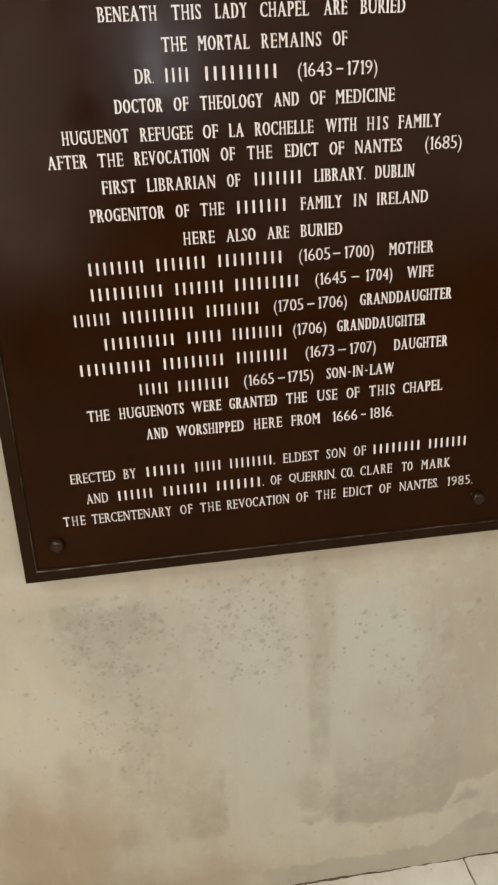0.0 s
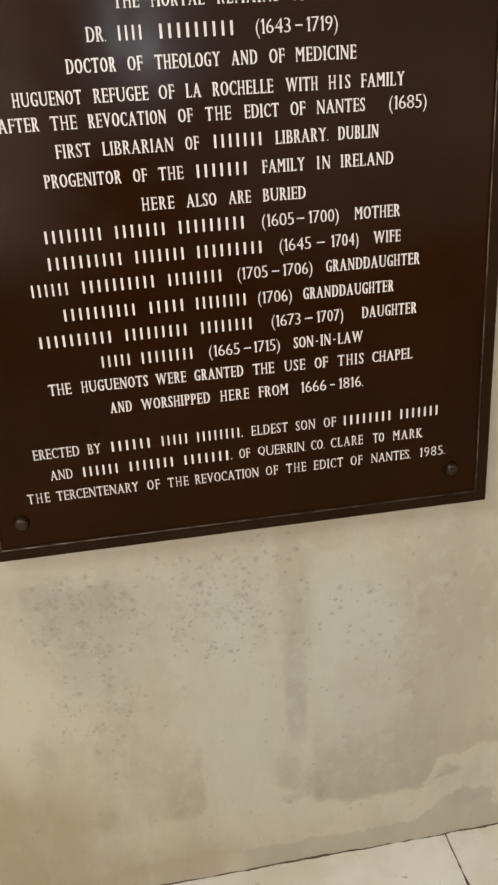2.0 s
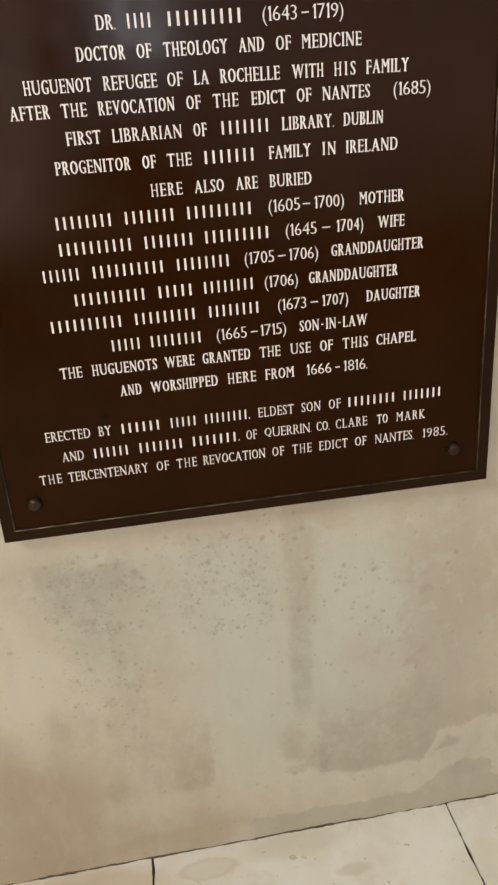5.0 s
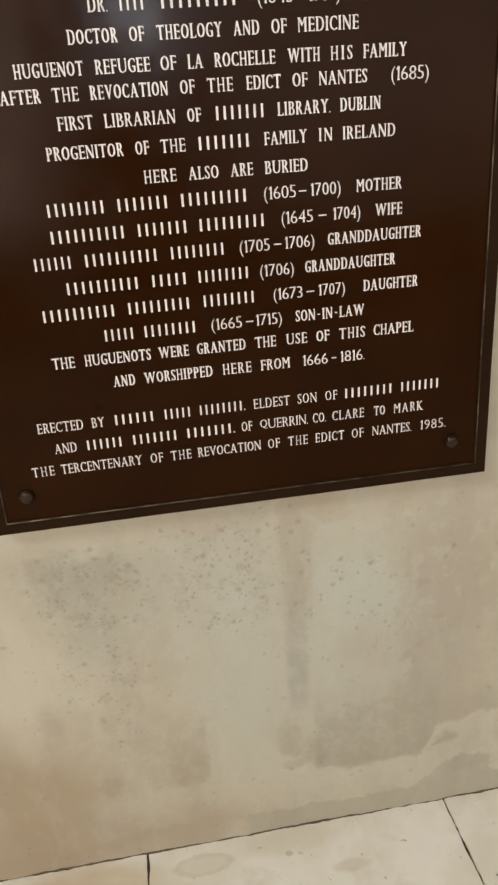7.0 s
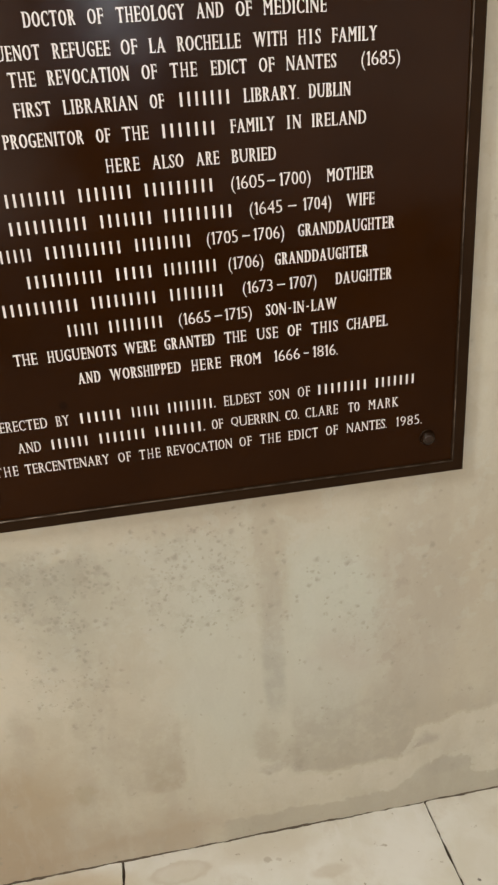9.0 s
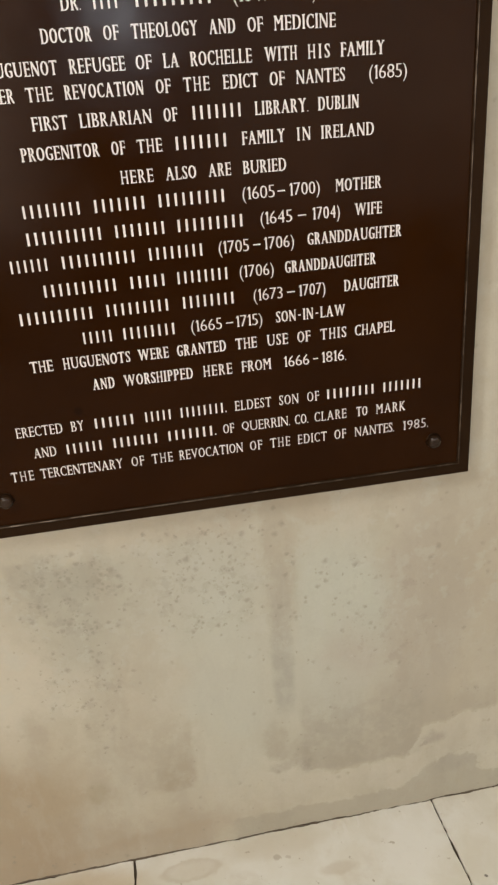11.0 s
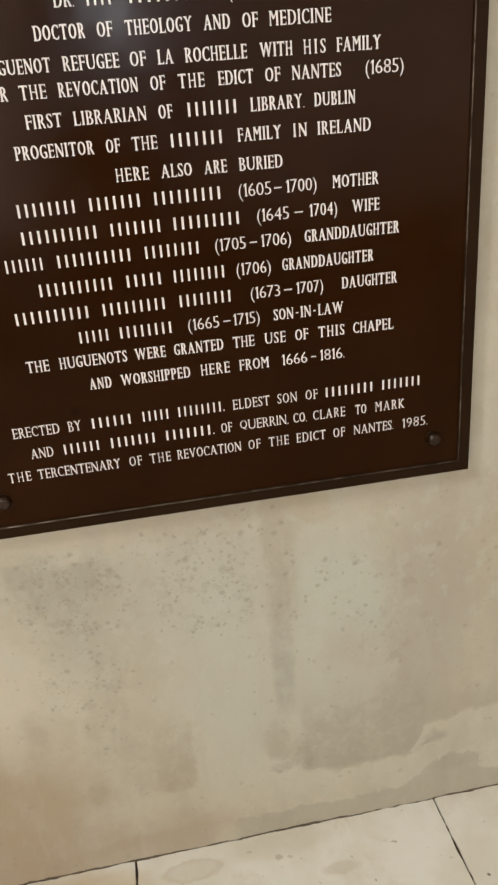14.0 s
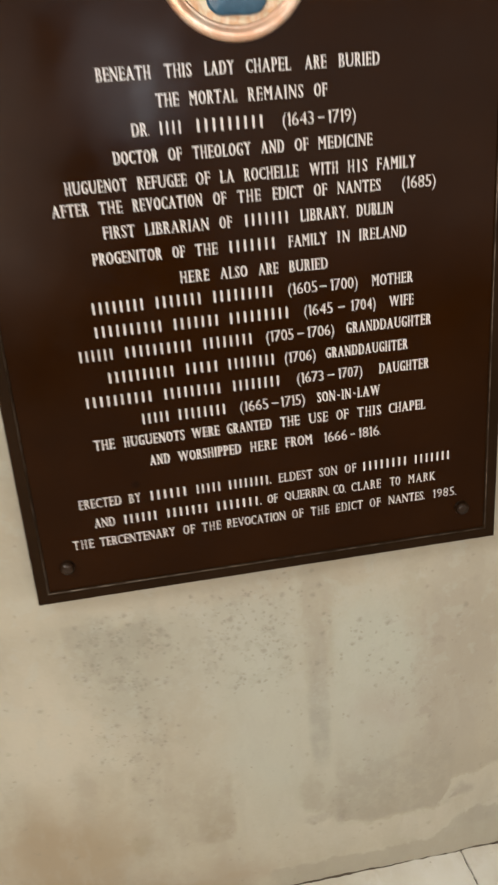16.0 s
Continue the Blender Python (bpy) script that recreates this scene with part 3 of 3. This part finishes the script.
def medallion_parts():
    cz, r = 1.6240 - PZ0, 0.1022
    bm = bmesh.new()
    prof = [(r, FACE - 0.001), (r, FACE + 0.003), (r - 0.0016, FACE + 0.0055), (r - 0.0050, FACE + 0.0076), (r - 0.0110, FACE + 0.0080), (r - 0.0145, FACE + 0.0062),
            (r - 0.0155, FACE + 0.0050), (r - 0.0172, FACE + 0.0062), (r - 0.0190, FACE + 0.0048), (r - 0.0210, FACE + 0.0030)]
    lathe(bm, prof, 96, (0, 0, cz))
    rim = part("medallion", bm, COPPER, plaque, "round copper medallion with a stepped rounded rim", smooth=True)
    bm = bmesh.new()
    steps = 144
    rings = []
    for k in range(15):
        rr = (r - 0.0195) - 0.0032 * k
        ring = []
        for i in range(steps):
            a = 2 * math.pi * i / steps
            lump = 0.0034 * noise.noise(Vector((rr * math.cos(a) * 75, rr * math.sin(a) * 75, 0.4))) + 0.0016 * noise.noise(Vector((rr * math.cos(a) * 190, rr * math.sin(a) * 190, 2.4)))
            ring.append(bm.verts.new((rr * math.cos(a), -(FACE + 0.0060 + lump * min(1.0, k / 2)), cz + rr * math.sin(a))))
        rings.append(ring)
    for a, b in zip(rings, rings[1:]):
        for i in range(steps):
            bm.faces.new((a[i], a[(i + 1) % steps], b[(i + 1) % steps], b[i]))
    part("relief_border", bm, MOTLEY, rim, "worn orange and cream relief border", smooth=True)
    bm = bmesh.new()

    def shield(a, rad):
        return ((abs(math.cos(a)) / 0.042) ** 4 + (abs(math.sin(a)) / 0.073) ** 4) ** -0.25 / 0.0575 + 0.02 * math.cos(6 * a)

    lathe(bm, [(0.0575, FACE + 0.003), (0.0570, FACE + 0.0100), (0.0550, FACE + 0.0112), (0.030, FACE + 0.0116), (0.002, FACE + 0.0118)], 96, (0, 0, cz), shield)
    part("enamel_field", bm, BLUE, rim, "glossy deep blue enamel field", smooth=True)


medallion_parts()

# ---- the raised lettering ----
CAP, CAP_SMALL = 0.0158, 0.0148
RAISE = 0.0007
GLYPHS = {}


def glyph(ch):
    """Outline of one built-in character: vertices and faces, scaled so that capitals are 1 high."""
    if ch in GLYPHS:
        return GLYPHS[ch]
    curve = bpy.data.curves.new("glyph", "FONT")
    curve.body, curve.size, curve.resolution_u = ch, 1.0, 3
    ob = bpy.data.objects.new("glyph", curve)
    me = bpy.data.meshes.new_from_object(ob)
    scale = 1.0 if ch == "H" else GLYPHS["scale"]
    pts = [Vector((v.co.x * scale, v.co.y * scale)) for v in me.vertices]
    faces = [tuple(p.vertices) for p in me.polygons]
    bpy.data.objects.remove(ob), bpy.data.curves.remove(curve), bpy.data.meshes.remove(me)
    GLYPHS[ch] = (pts, faces)
    return GLYPHS[ch]


_pts, _ = glyph("H")
GLYPHS["scale"] = 1 / (max(p.y for p in _pts) - min(p.y for p in _pts))
del GLYPHS["H"]


def merged(pts, faces):
    keep, ids = {}, []
    out = []
    for p in pts:
        k = (round(p.x, 4), round(p.y, 4))
        if k not in keep:
            keep[k] = len(out)
            out.append(p.copy())
        ids.append(keep[k])
    fs = []
    for f in faces:
        g = [ids[i] for i in f]
        if len(set(g)) == len(g):
            area = sum(out[g[i]].x * out[g[(i + 1) % len(g)]].y - out[g[(i + 1) % len(g)]].x * out[g[i]].y for i in range(len(g)))
            fs.append(tuple(g if area > 0 else reversed(g)))
    return out, fs


STEM_OF_FONT, BAR_OF_FONT = 0.144, 0.129
# letters that are cut wider or narrower than the font has them
BREADTH = {"H": 1.28, "U": 1.10, "N": 0.98, "O": 0.84, "C": 0.88, "G": 0.88, "D": 0.94, "Q": 0.84, "A": 0.94}


def cut_letter(ch, s, stem, hair):
    """The character narrowed by s and redrawn as a roman capital: stems of width stem, bars and upstrokes of width hair,
    wedge serifs on the stems and barbs on the arms. Returns (points, faces, lift) and the left and right ends."""
    pts, faces = merged(*glyph(ch))
    s = max(s * BREADTH.get(ch, 1.0), {"H": 0.53, "U": 0.44}.get(ch, 0.0))
    pts = [Vector((p.x * s, p.y)) for p in pts]
    seen = set()
    for f in faces:
        for i in range(len(f)):
            seen.add((f[i], f[(i + 1) % len(f)]))
    rim = [(a, b) for a, b in seen if (b, a) not in seen]
    centre = (min(p.x for p in pts) + max(p.x for p in pts)) / 2
    thick, fine = (stem - STEM_OF_FONT * s) / 2, (hair + 0.012 - STEM_OF_FONT * s) / 2
    bar = 0.0 if ch in "()" else (hair + (0.018 if ch == "H" else 0.0) - BAR_OF_FONT) / 2

    def offset(n, x):
        if ch in "AVWMNKXY4" and 0.05 < abs(n.y) < 0.8:
            return thick if n.x * n.y > 0 else fine
        if abs(n.x) > 0.985 and (ch == "N" or ch == "M" and x < centre or ch == "U" and x > centre):
            return fine
        return thick * n.x ** 2 + bar * n.y ** 2

    around = {}
    for a, b in sorted(rim):
        d = pts[b] - pts[a]
        n = Vector((d.y, -d.x)).normalized()
        o = offset(n, (pts[a].x + pts[b].x) / 2)
        around.setdefault(a, []).append((n, o)), around.setdefault(b, []).append((n, o))
    moved = [p.copy() for p in pts]
    for i, ns in around.items():
        if len(ns) < 2:
            continue
        (n1, o1), (n2, o2) = ns[0], ns[1]
        det = n1.x * n2.y - n1.y * n2.x
        if abs(det) > 0.15:
            sh = Vector(((o1 * n2.y - o2 * n1.y) / det, (n1.x * o2 - n2.x * o1) / det))
        else:
            sh = (n1 + n2).normalized() * (o1 + o2) / 2
        moved[i] = pts[i] + (sh if sh.length < 0.2 else sh * (0.2 / sh.length))
    if ch.isalnum():
        lo, hi = min(p.y for p in moved), max(p.y for p in moved)
        for p in moved:
            p.y = (p.y - lo) / (hi - lo)
    left, right = min(p.x for p in moved), max(p.x for p in moved)
    mid_x = (left + right) / 2
    shapes = [(moved, faces, 0.0)]
    foot, rise, e = 0.045, 0.105, 0.046

    def piece(corners, lift=-0.00012):
        shapes.append(([Vector(q) for q in corners], [tuple(range(len(corners)))], lift))

    def wedge(x0, x1, level, e0, e1):
        up = 1 if level == 0 else -1
        piece([(x0 - e0, level), (x1 + e1, level), (x1 + e1, level + up * foot), (x1, level + up * rise), (x0, level + up * rise), (x0 - e0, level + up * foot)])

    if ch == "1":
        wedge(left, right, 0, e, e)
        piece([(left + 0.01, 1.0), (left - 0.12, 0.80), (left - 0.11, 0.765), (left + 0.01, 0.84)])
    if ch in "CGS":
        piece([(right - 0.062, 0.78), (right - 0.012, 0.70), (right - 0.006, 0.97), (right - 0.045, 0.97)])
        if ch == "S":
            piece([(left + 0.012, 0.30), (left + 0.062, 0.22), (left + 0.045, 0.03), (left + 0.006, 0.03)])
    if ch.isalpha() and ch not in "OCGSQ":
        for a, b in sorted(rim):
            pa, pb = moved[a], moved[b]
            x0, x1 = min(pa.x, pb.x), max(pa.x, pb.x)
            at = (x0 + x1) / 2
            for level in (0, 1):
                if abs(pa.y - level) > 0.015 or abs(pb.y - level) > 0.015 or x1 - x0 < 0.045:
                    continue
                if ch in "EFLBDPR" and x1 > left + stem + 0.07:
                    wedge(left, left + stem, level, e, 0.0)
                elif ch in "TZ" and x1 - x0 > 0.3 or ch == "J" and level == 0 or ch == "A" and level == 1 or ch in "VW" and level == 0:
                    continue
                elif ch in "MW" and abs(at - mid_x) < 0.14:
                    continue
                elif ch == "N" and (level == 0) == (at > mid_x):
                    if level:
                        wedge(x0, x1, level, e, 0.0)
                else:
                    wedge(x0, x1, level, e, e)
            if ch in "TEFLZ" and abs(pa.x - pb.x) < 0.02 and 0.02 < abs(pa.y - pb.y) < 0.2:
                y0, y1 = min(pa.y, pb.y), max(pa.y, pb.y)
                sign = 1 if at > mid_x else -1
                if abs(at - (right if sign > 0 else left)) > 0.14 or sign < 0 and ch != "T":
                    continue
                lo, hi = (y0, y1 + 0.15) if y0 < 0.15 else (y0 - 0.15, y1) if y1 > 0.85 else (y0 - 0.08, y1 + 0.08)
                piece([(at - sign * 0.06, y0), (at, lo), (at + sign * 0.012, lo), (at + sign * 0.012, hi), (at, hi), (at - sign * 0.06, y1)], -0.0002)
    ends = [p.x for pp, _, _ in shapes for p in pp]
    return shapes, min(ends), max(ends)


def raise_shape(bm, pts, faces, lift, x0, z0, cap):
    y = -(FACE + RAISE + lift)
    top = [bm.verts.new((x0 + p.x * cap, y, z0 + p.y * cap)) for p in pts]
    base = [bm.verts.new((x0 + p.x * cap, -FACE + 0.0002, z0 + p.y * cap)) for p in pts]
    seen = set()
    for f in faces:
        try:
            bm.faces.new([top[i] for i in f])
        except ValueError:
            continue
        for i in range(len(f)):
            seen.add((f[i], f[(i + 1) % len(f)]))
    for a, b in seen:
        if (b, a) not in seen:
            bm.faces.new((top[b], top[a], base[a], base[b]))


def word_part(text, x0, x1, z, cap):
    bm = bmesh.new()
    width = (x1 - x0) / cap
    if text.startswith("#"):
        tail = text.endswith(",")
        n = int(text.strip("#,"))
        width -= 0.2 if tail else 0.0
        pitch = width / n
        for i in range(n):
            a, b = (i + 0.35) * pitch, (i + 0.65) * pitch
            q = [Vector(v) for v in ((a, 0), (b, 0), (b, 1), (a, 1))]
            raise_shape(bm, q, [(0, 1, 2, 3)], 0, x0, z, cap)
        if tail:
            q = [Vector(v) for v in ((width + 0.04, 0), (width + 0.16, 0), (width + 0.16, 0.13), (width + 0.04, 0.13))]
            raise_shape(bm, q, [(0, 1, 2, 3)], 0, x0, z, cap)
        me = mesh_of(bm, PAINT, "word")
        ob = new("word", me)
        ob.parent = panel
        return tagged(ob, "row of plain raised cream bars")
    gap = 0.09
    stem, hair = (0.143, 0.072) if cap == CAP else (0.116, 0.060)
    text = text.replace(",", ".") if text.endswith(",") else text

    def set_letters(s, gap):
        """Each character cut at the narrowing s, and how wide the whole word comes out."""
        row, at = [], 0.0
        for c in text:
            if c == ".":
                row.append(([([Vector(v) for v in ((0, 0), (0.075, 0), (0.075, 0.09), (0, 0.09))], [(0, 1, 2, 3)], 0.0)], at))
                at += 0.075 + gap
            elif c in "-–":
                w = width if len(text) == 1 else 0.22
                lead = 0.0 if len(text) == 1 else 0.12
                row.append(([([Vector(v) for v in ((0, 0.41), (w, 0.41), (w, 0.51), (0, 0.51))], [(0, 1, 2, 3)], 0.0)], at + lead))
                at += w + 2 * lead + gap
            else:
                shapes, left, right = cut_letter(c, s, 0.105 if c in "()" else stem - 0.012 if c.isdigit() else stem, hair)
                row.append((shapes, at - left))
                at += right - left + gap
        return row, at - gap

    if len(text) > 1:
        (_, wa), (_, wb) = set_letters(0.45, gap), set_letters(0.60, gap)
        s = min(0.45 + 0.15 * (width - wa) / (wb - wa), 0.66 if text.isalpha() else 0.95)
        gap += (width - set_letters(s, gap)[1]) / (len(text) - 1)
    else:
        s = 0.5
    for shapes, at in set_letters(s, gap)[0]:
        for p, f, lift in shapes:
            raise_shape(bm, [Vector((q.x + at, q.y)) for q in p], f, lift, x0, z, cap)
    ob = new("word", mesh_of(bm, PAINT, "word"))
    ob.parent = panel
    return ob


def inscription(z, cap, words):
    """One line of the inscription: height of its foot, height of its capitals, and each word with its ends in millimetres."""
    for text, x0, x1 in words:
        word_part(text, x0 / 1000, x1 / 1000, z - PZ0, cap)


inscription(1.4862, CAP, [("BENEATH", -188, -118), ("THIS", -100, -65), ("LADY", -48, -9), ("CHAPEL", 7, 67), ("ARE", 86, 115), ("BURIED", 132, 189)])
inscription(1.4524, CAP, [("THE", -115, -85), ("MORTAL", -71, -8), ("REMAINS", 7, 82), ("OF", 97, 115)])
inscription(1.4187, CAP, [("DR.", -151, -128), ("#4", -116, -83), ("#9", -68, 28), ("(1643", 52, 95), ("–", 101, 110), ("1719)", 115, 154)])
inscription(1.386, CAP, [("DOCTOR", -179, -120), ("OF", -106, -88), ("THEOLOGY", -73, 6), ("AND", 20, 52), ("OF", 67, 86), ("MEDICINE", 100, 177)])
inscription(1.3528, CAP, [("HUGUENOT", -247, -165), ("REFUGEE", -151, -85), ("OF", -72, -53), ("LA", -39, -20), ("ROCHELLE", -6, 70), ("WITH", 86, 127), ("HIS", 141, 169), ("FAMILY", 183, 240)])
inscription(1.3252, CAP, [("AFTER", -268, -220), ("THE", -206, -175), ("REVOCATION", -161, -66), ("OF", -51, -33), ("THE", -17, 15), ("EDICT", 32, 76), ("OF", 91, 110), ("NANTES", 125, 188), ("(1685)", 220, 270)])
inscription(1.2929, CAP, [("FIRST", -205, -162), ("LIBRARIAN", -148, -60), ("OF", -45, -28), ("#7", -12, 55), ("LIBRARY,", 70, 139), ("DUBLIN", 152, 206)])
inscription(1.2591, CAP, [("PROGENITOR", -224, -129), ("OF", -114, -97), ("THE", -82, -51), ("#7", -37, 34), ("FAMILY", 51, 107), ("IN", 123, 141), ("IRELAND", 155, 226)])
inscription(1.2241, CAP, [("HERE", -107, -66), ("ALSO", -50, -11), ("ARE", 5, 34), ("BURIED", 50, 107)])
inscription(1.1922, CAP, [("#8", -237, -160), ("#7", -148, -78), ("#9", -66, 26), ("(1605", 47, 90), ("–", 94, 104), ("1700)", 110, 151), ("MOTHER", 173, 236)])
inscription(1.1589, CAP, [("#10", -238, -138), ("#7", -126, -56), ("#9", -45, 48), ("(1645", 69, 112), ("–", 120, 131), ("1704)", 140, 178), ("WIFE", 199, 237)])
inscription(1.1261, CAP, [("#6", -264, -212), ("#10", -199, -99), ("#8", -86, -9), ("(1705", 10, 51), ("–", 57, 67), ("1706)", 72, 113), ("GRANDDAUGHTER", 132, 265)])
inscription(1.0915, CAP, [("#10", -228, -128), ("#5", -115, -63), ("#8", -52, 22), ("(1706)", 36, 83), ("GRANDDAUGHTER", 99, 228)])
inscription(1.0576, CAP, [("#10", -265, -164), ("#9", -151, -62), ("#8", -48, 28), ("(1673", 53, 94), ("–", 100, 111), ("1707)", 117, 155), ("DAUGHTER", 182, 262)])
inscription(1.0238, CAP, [("#5", -187, -143), ("#8", -133, -57), ("(1665", -37, 6), ("–", 12, 22), ("1715)", 26, 63), ("SON-IN-LAW", 83, 183)])
inscription(0.9915, CAP, [("THE", -260, -230), ("HUGUENOTS", -216, -125), ("WERE", -114, -72), ("GRANTED", -60, 9), ("THE", 23, 53), ("USE", 68, 98), ("OF", 112, 131), ("THIS", 146, 184), ("CHAPEL", 197, 257)])
inscription(0.9573, CAP, [("AND", -181, -151), ("WORSHIPPED", -138, -41), ("HERE", -26, 15), ("FROM", 29, 72), ("1666", 91, 128), ("–", 134, 141), ("1816.", 147, 183)])
inscription(0.9, CAP_SMALL, [("ERECTED", -296, -232), ("BY", -220, -202), ("#6", -190, -129), ("#5", -118, -76), ("#8,", -67, 3), ("ELDEST", 15, 69), ("SON", 81, 110), ("OF", 123, 141), ("#8", 150, 228), ("#7", 237, 301)])
inscription(0.8666, CAP_SMALL, [("AND", -277, -246), ("#6", -234, -179), ("#7", -168, -99), ("#7,", -89, -15), ("OF", -5, 11), ("QUERRIN,", 23, 95), ("CO.", 103, 123), ("CLARE", 133, 182), ("TO", 198, 215), ("MARK", 229, 275)])
inscription(0.834, CAP_SMALL, [("THE", -314, -283), ("TERCENTENARY", -273, -156), ("OF", -143, -125), ("THE", -113, -83), ("REVOCATION", -73, 22), ("OF", 33, 51), ("THE", 64, 94), ("EDICT", 106, 151), ("OF", 163, 181), ("NANTES,", 195, 257), ("1985.", 272, 312)])

# ---- floor slabs ----
SLAB_W, SLAB_D, GAP = 0.5982, 0.5995, 0.0037


def slab_mesh(seed):
    """One slab with slightly chipped, rounded edges; its top is at 0 and its back left corner at the origin."""
    rnd = random.Random(seed)
    bm = bmesh.new()
    nx = 60
    w, d = SLAB_W - GAP, SLAB_D - GAP

    def loop(inset, z):
        ring = []
        for side in range(4):
            for i in range(nx):
                f = i / nx
                x, y = ((f, 0), (1, f), (1 - f, 1), (0, 1 - f))[side]
                j = 0.0026 * noise.noise(Vector((x * 13 + seed * 3, y * 13, inset * 20))) + 0.0017 * noise.noise(Vector((x * 47 + seed * 5, y * 47, 3.0))) + 0.0009 * rnd.uniform(-1, 1)
                ring.append(bm.verts.new((inset + x * (w - 2 * inset) + (j if side in (1, 3) else 0), -(inset + y * (d - 2 * inset)) + (j if side in (0, 2) else 0), z)))
        return ring

    rings = [loop(0.0, -0.02), loop(0.0, -0.0035), loop(0.0005, -0.0006), loop(0.0012, 0.0)]
    for a, b in zip(rings, rings[1:]):
        for i in range(len(a)):
            k = (i + 1) % len(a)
            bm.faces.new((a[i], a[k], b[k], b[i]))
    bm.faces.new(rings[-1])
    return mesh_of(bm, SLAB, "slab")


SLABS = [slab_mesh(k) for k in range(4)]
_first = 0.3545 - SLAB_W * 7
for row in range(7):
    for col in range(-1, 14):
        x = _first + col * SLAB_W + (SLAB_W / 2 if row % 2 else 0)
        x0, x1 = max(x, ROOM_X0 + 0.002), min(x + SLAB_W, ROOM_X1 - 0.002)
        if x1 - x0 < 0.05:
            continue
        ob = new("slab", SLABS[(row * 5 + col * 3) % 4])
        ob.parent = FLOOR
        ob.location = (x0 + GAP / 2, -0.0014 - row * SLAB_D, -0.0006 * ((row * 7 + col * 3) % 3))
        ob.scale.x = (x1 - x0) / SLAB_W


def mortar_line():
    """Crumbling mortar along the foot of the wall: a low ragged ribbon."""
    verts, faces = [], []
    n = 900
    for i in range(n + 1):
        x = -1.1 + 2.2 * i / n
        broad = 0.0011 + 0.0014 * noise.noise(Vector((x * 18, 4.1, 0))) + 0.0026 * noise.noise(Vector((x * 130, 7.7, 0)))
        tall = 0.0012 + 0.0018 * noise.noise(Vector((x * 110, 1.7, 2.0)))
        out = -max(0.0005, broad)
        verts += [(x, 0.002, max(0.0006, tall)), (x, out * 0.5, max(0.0006, tall)), (x, out, 0.0001), (x, out, -0.006)]
        if i:
            a, c = 4 * (i - 1), 4 * i
            faces += [(a, c, c + 1, a + 1), (a + 1, c + 1, c + 2, a + 2), (a + 2, c + 2, c + 3, a + 3)]
    me = bpy.data.meshes.new("mortar_line")
    me.from_pydata(verts, [], faces)
    me.materials.append(MORTAR)
    ob = new("mortar_line", me)
    ob.parent = FLOOR
    return ob


mortar_line()
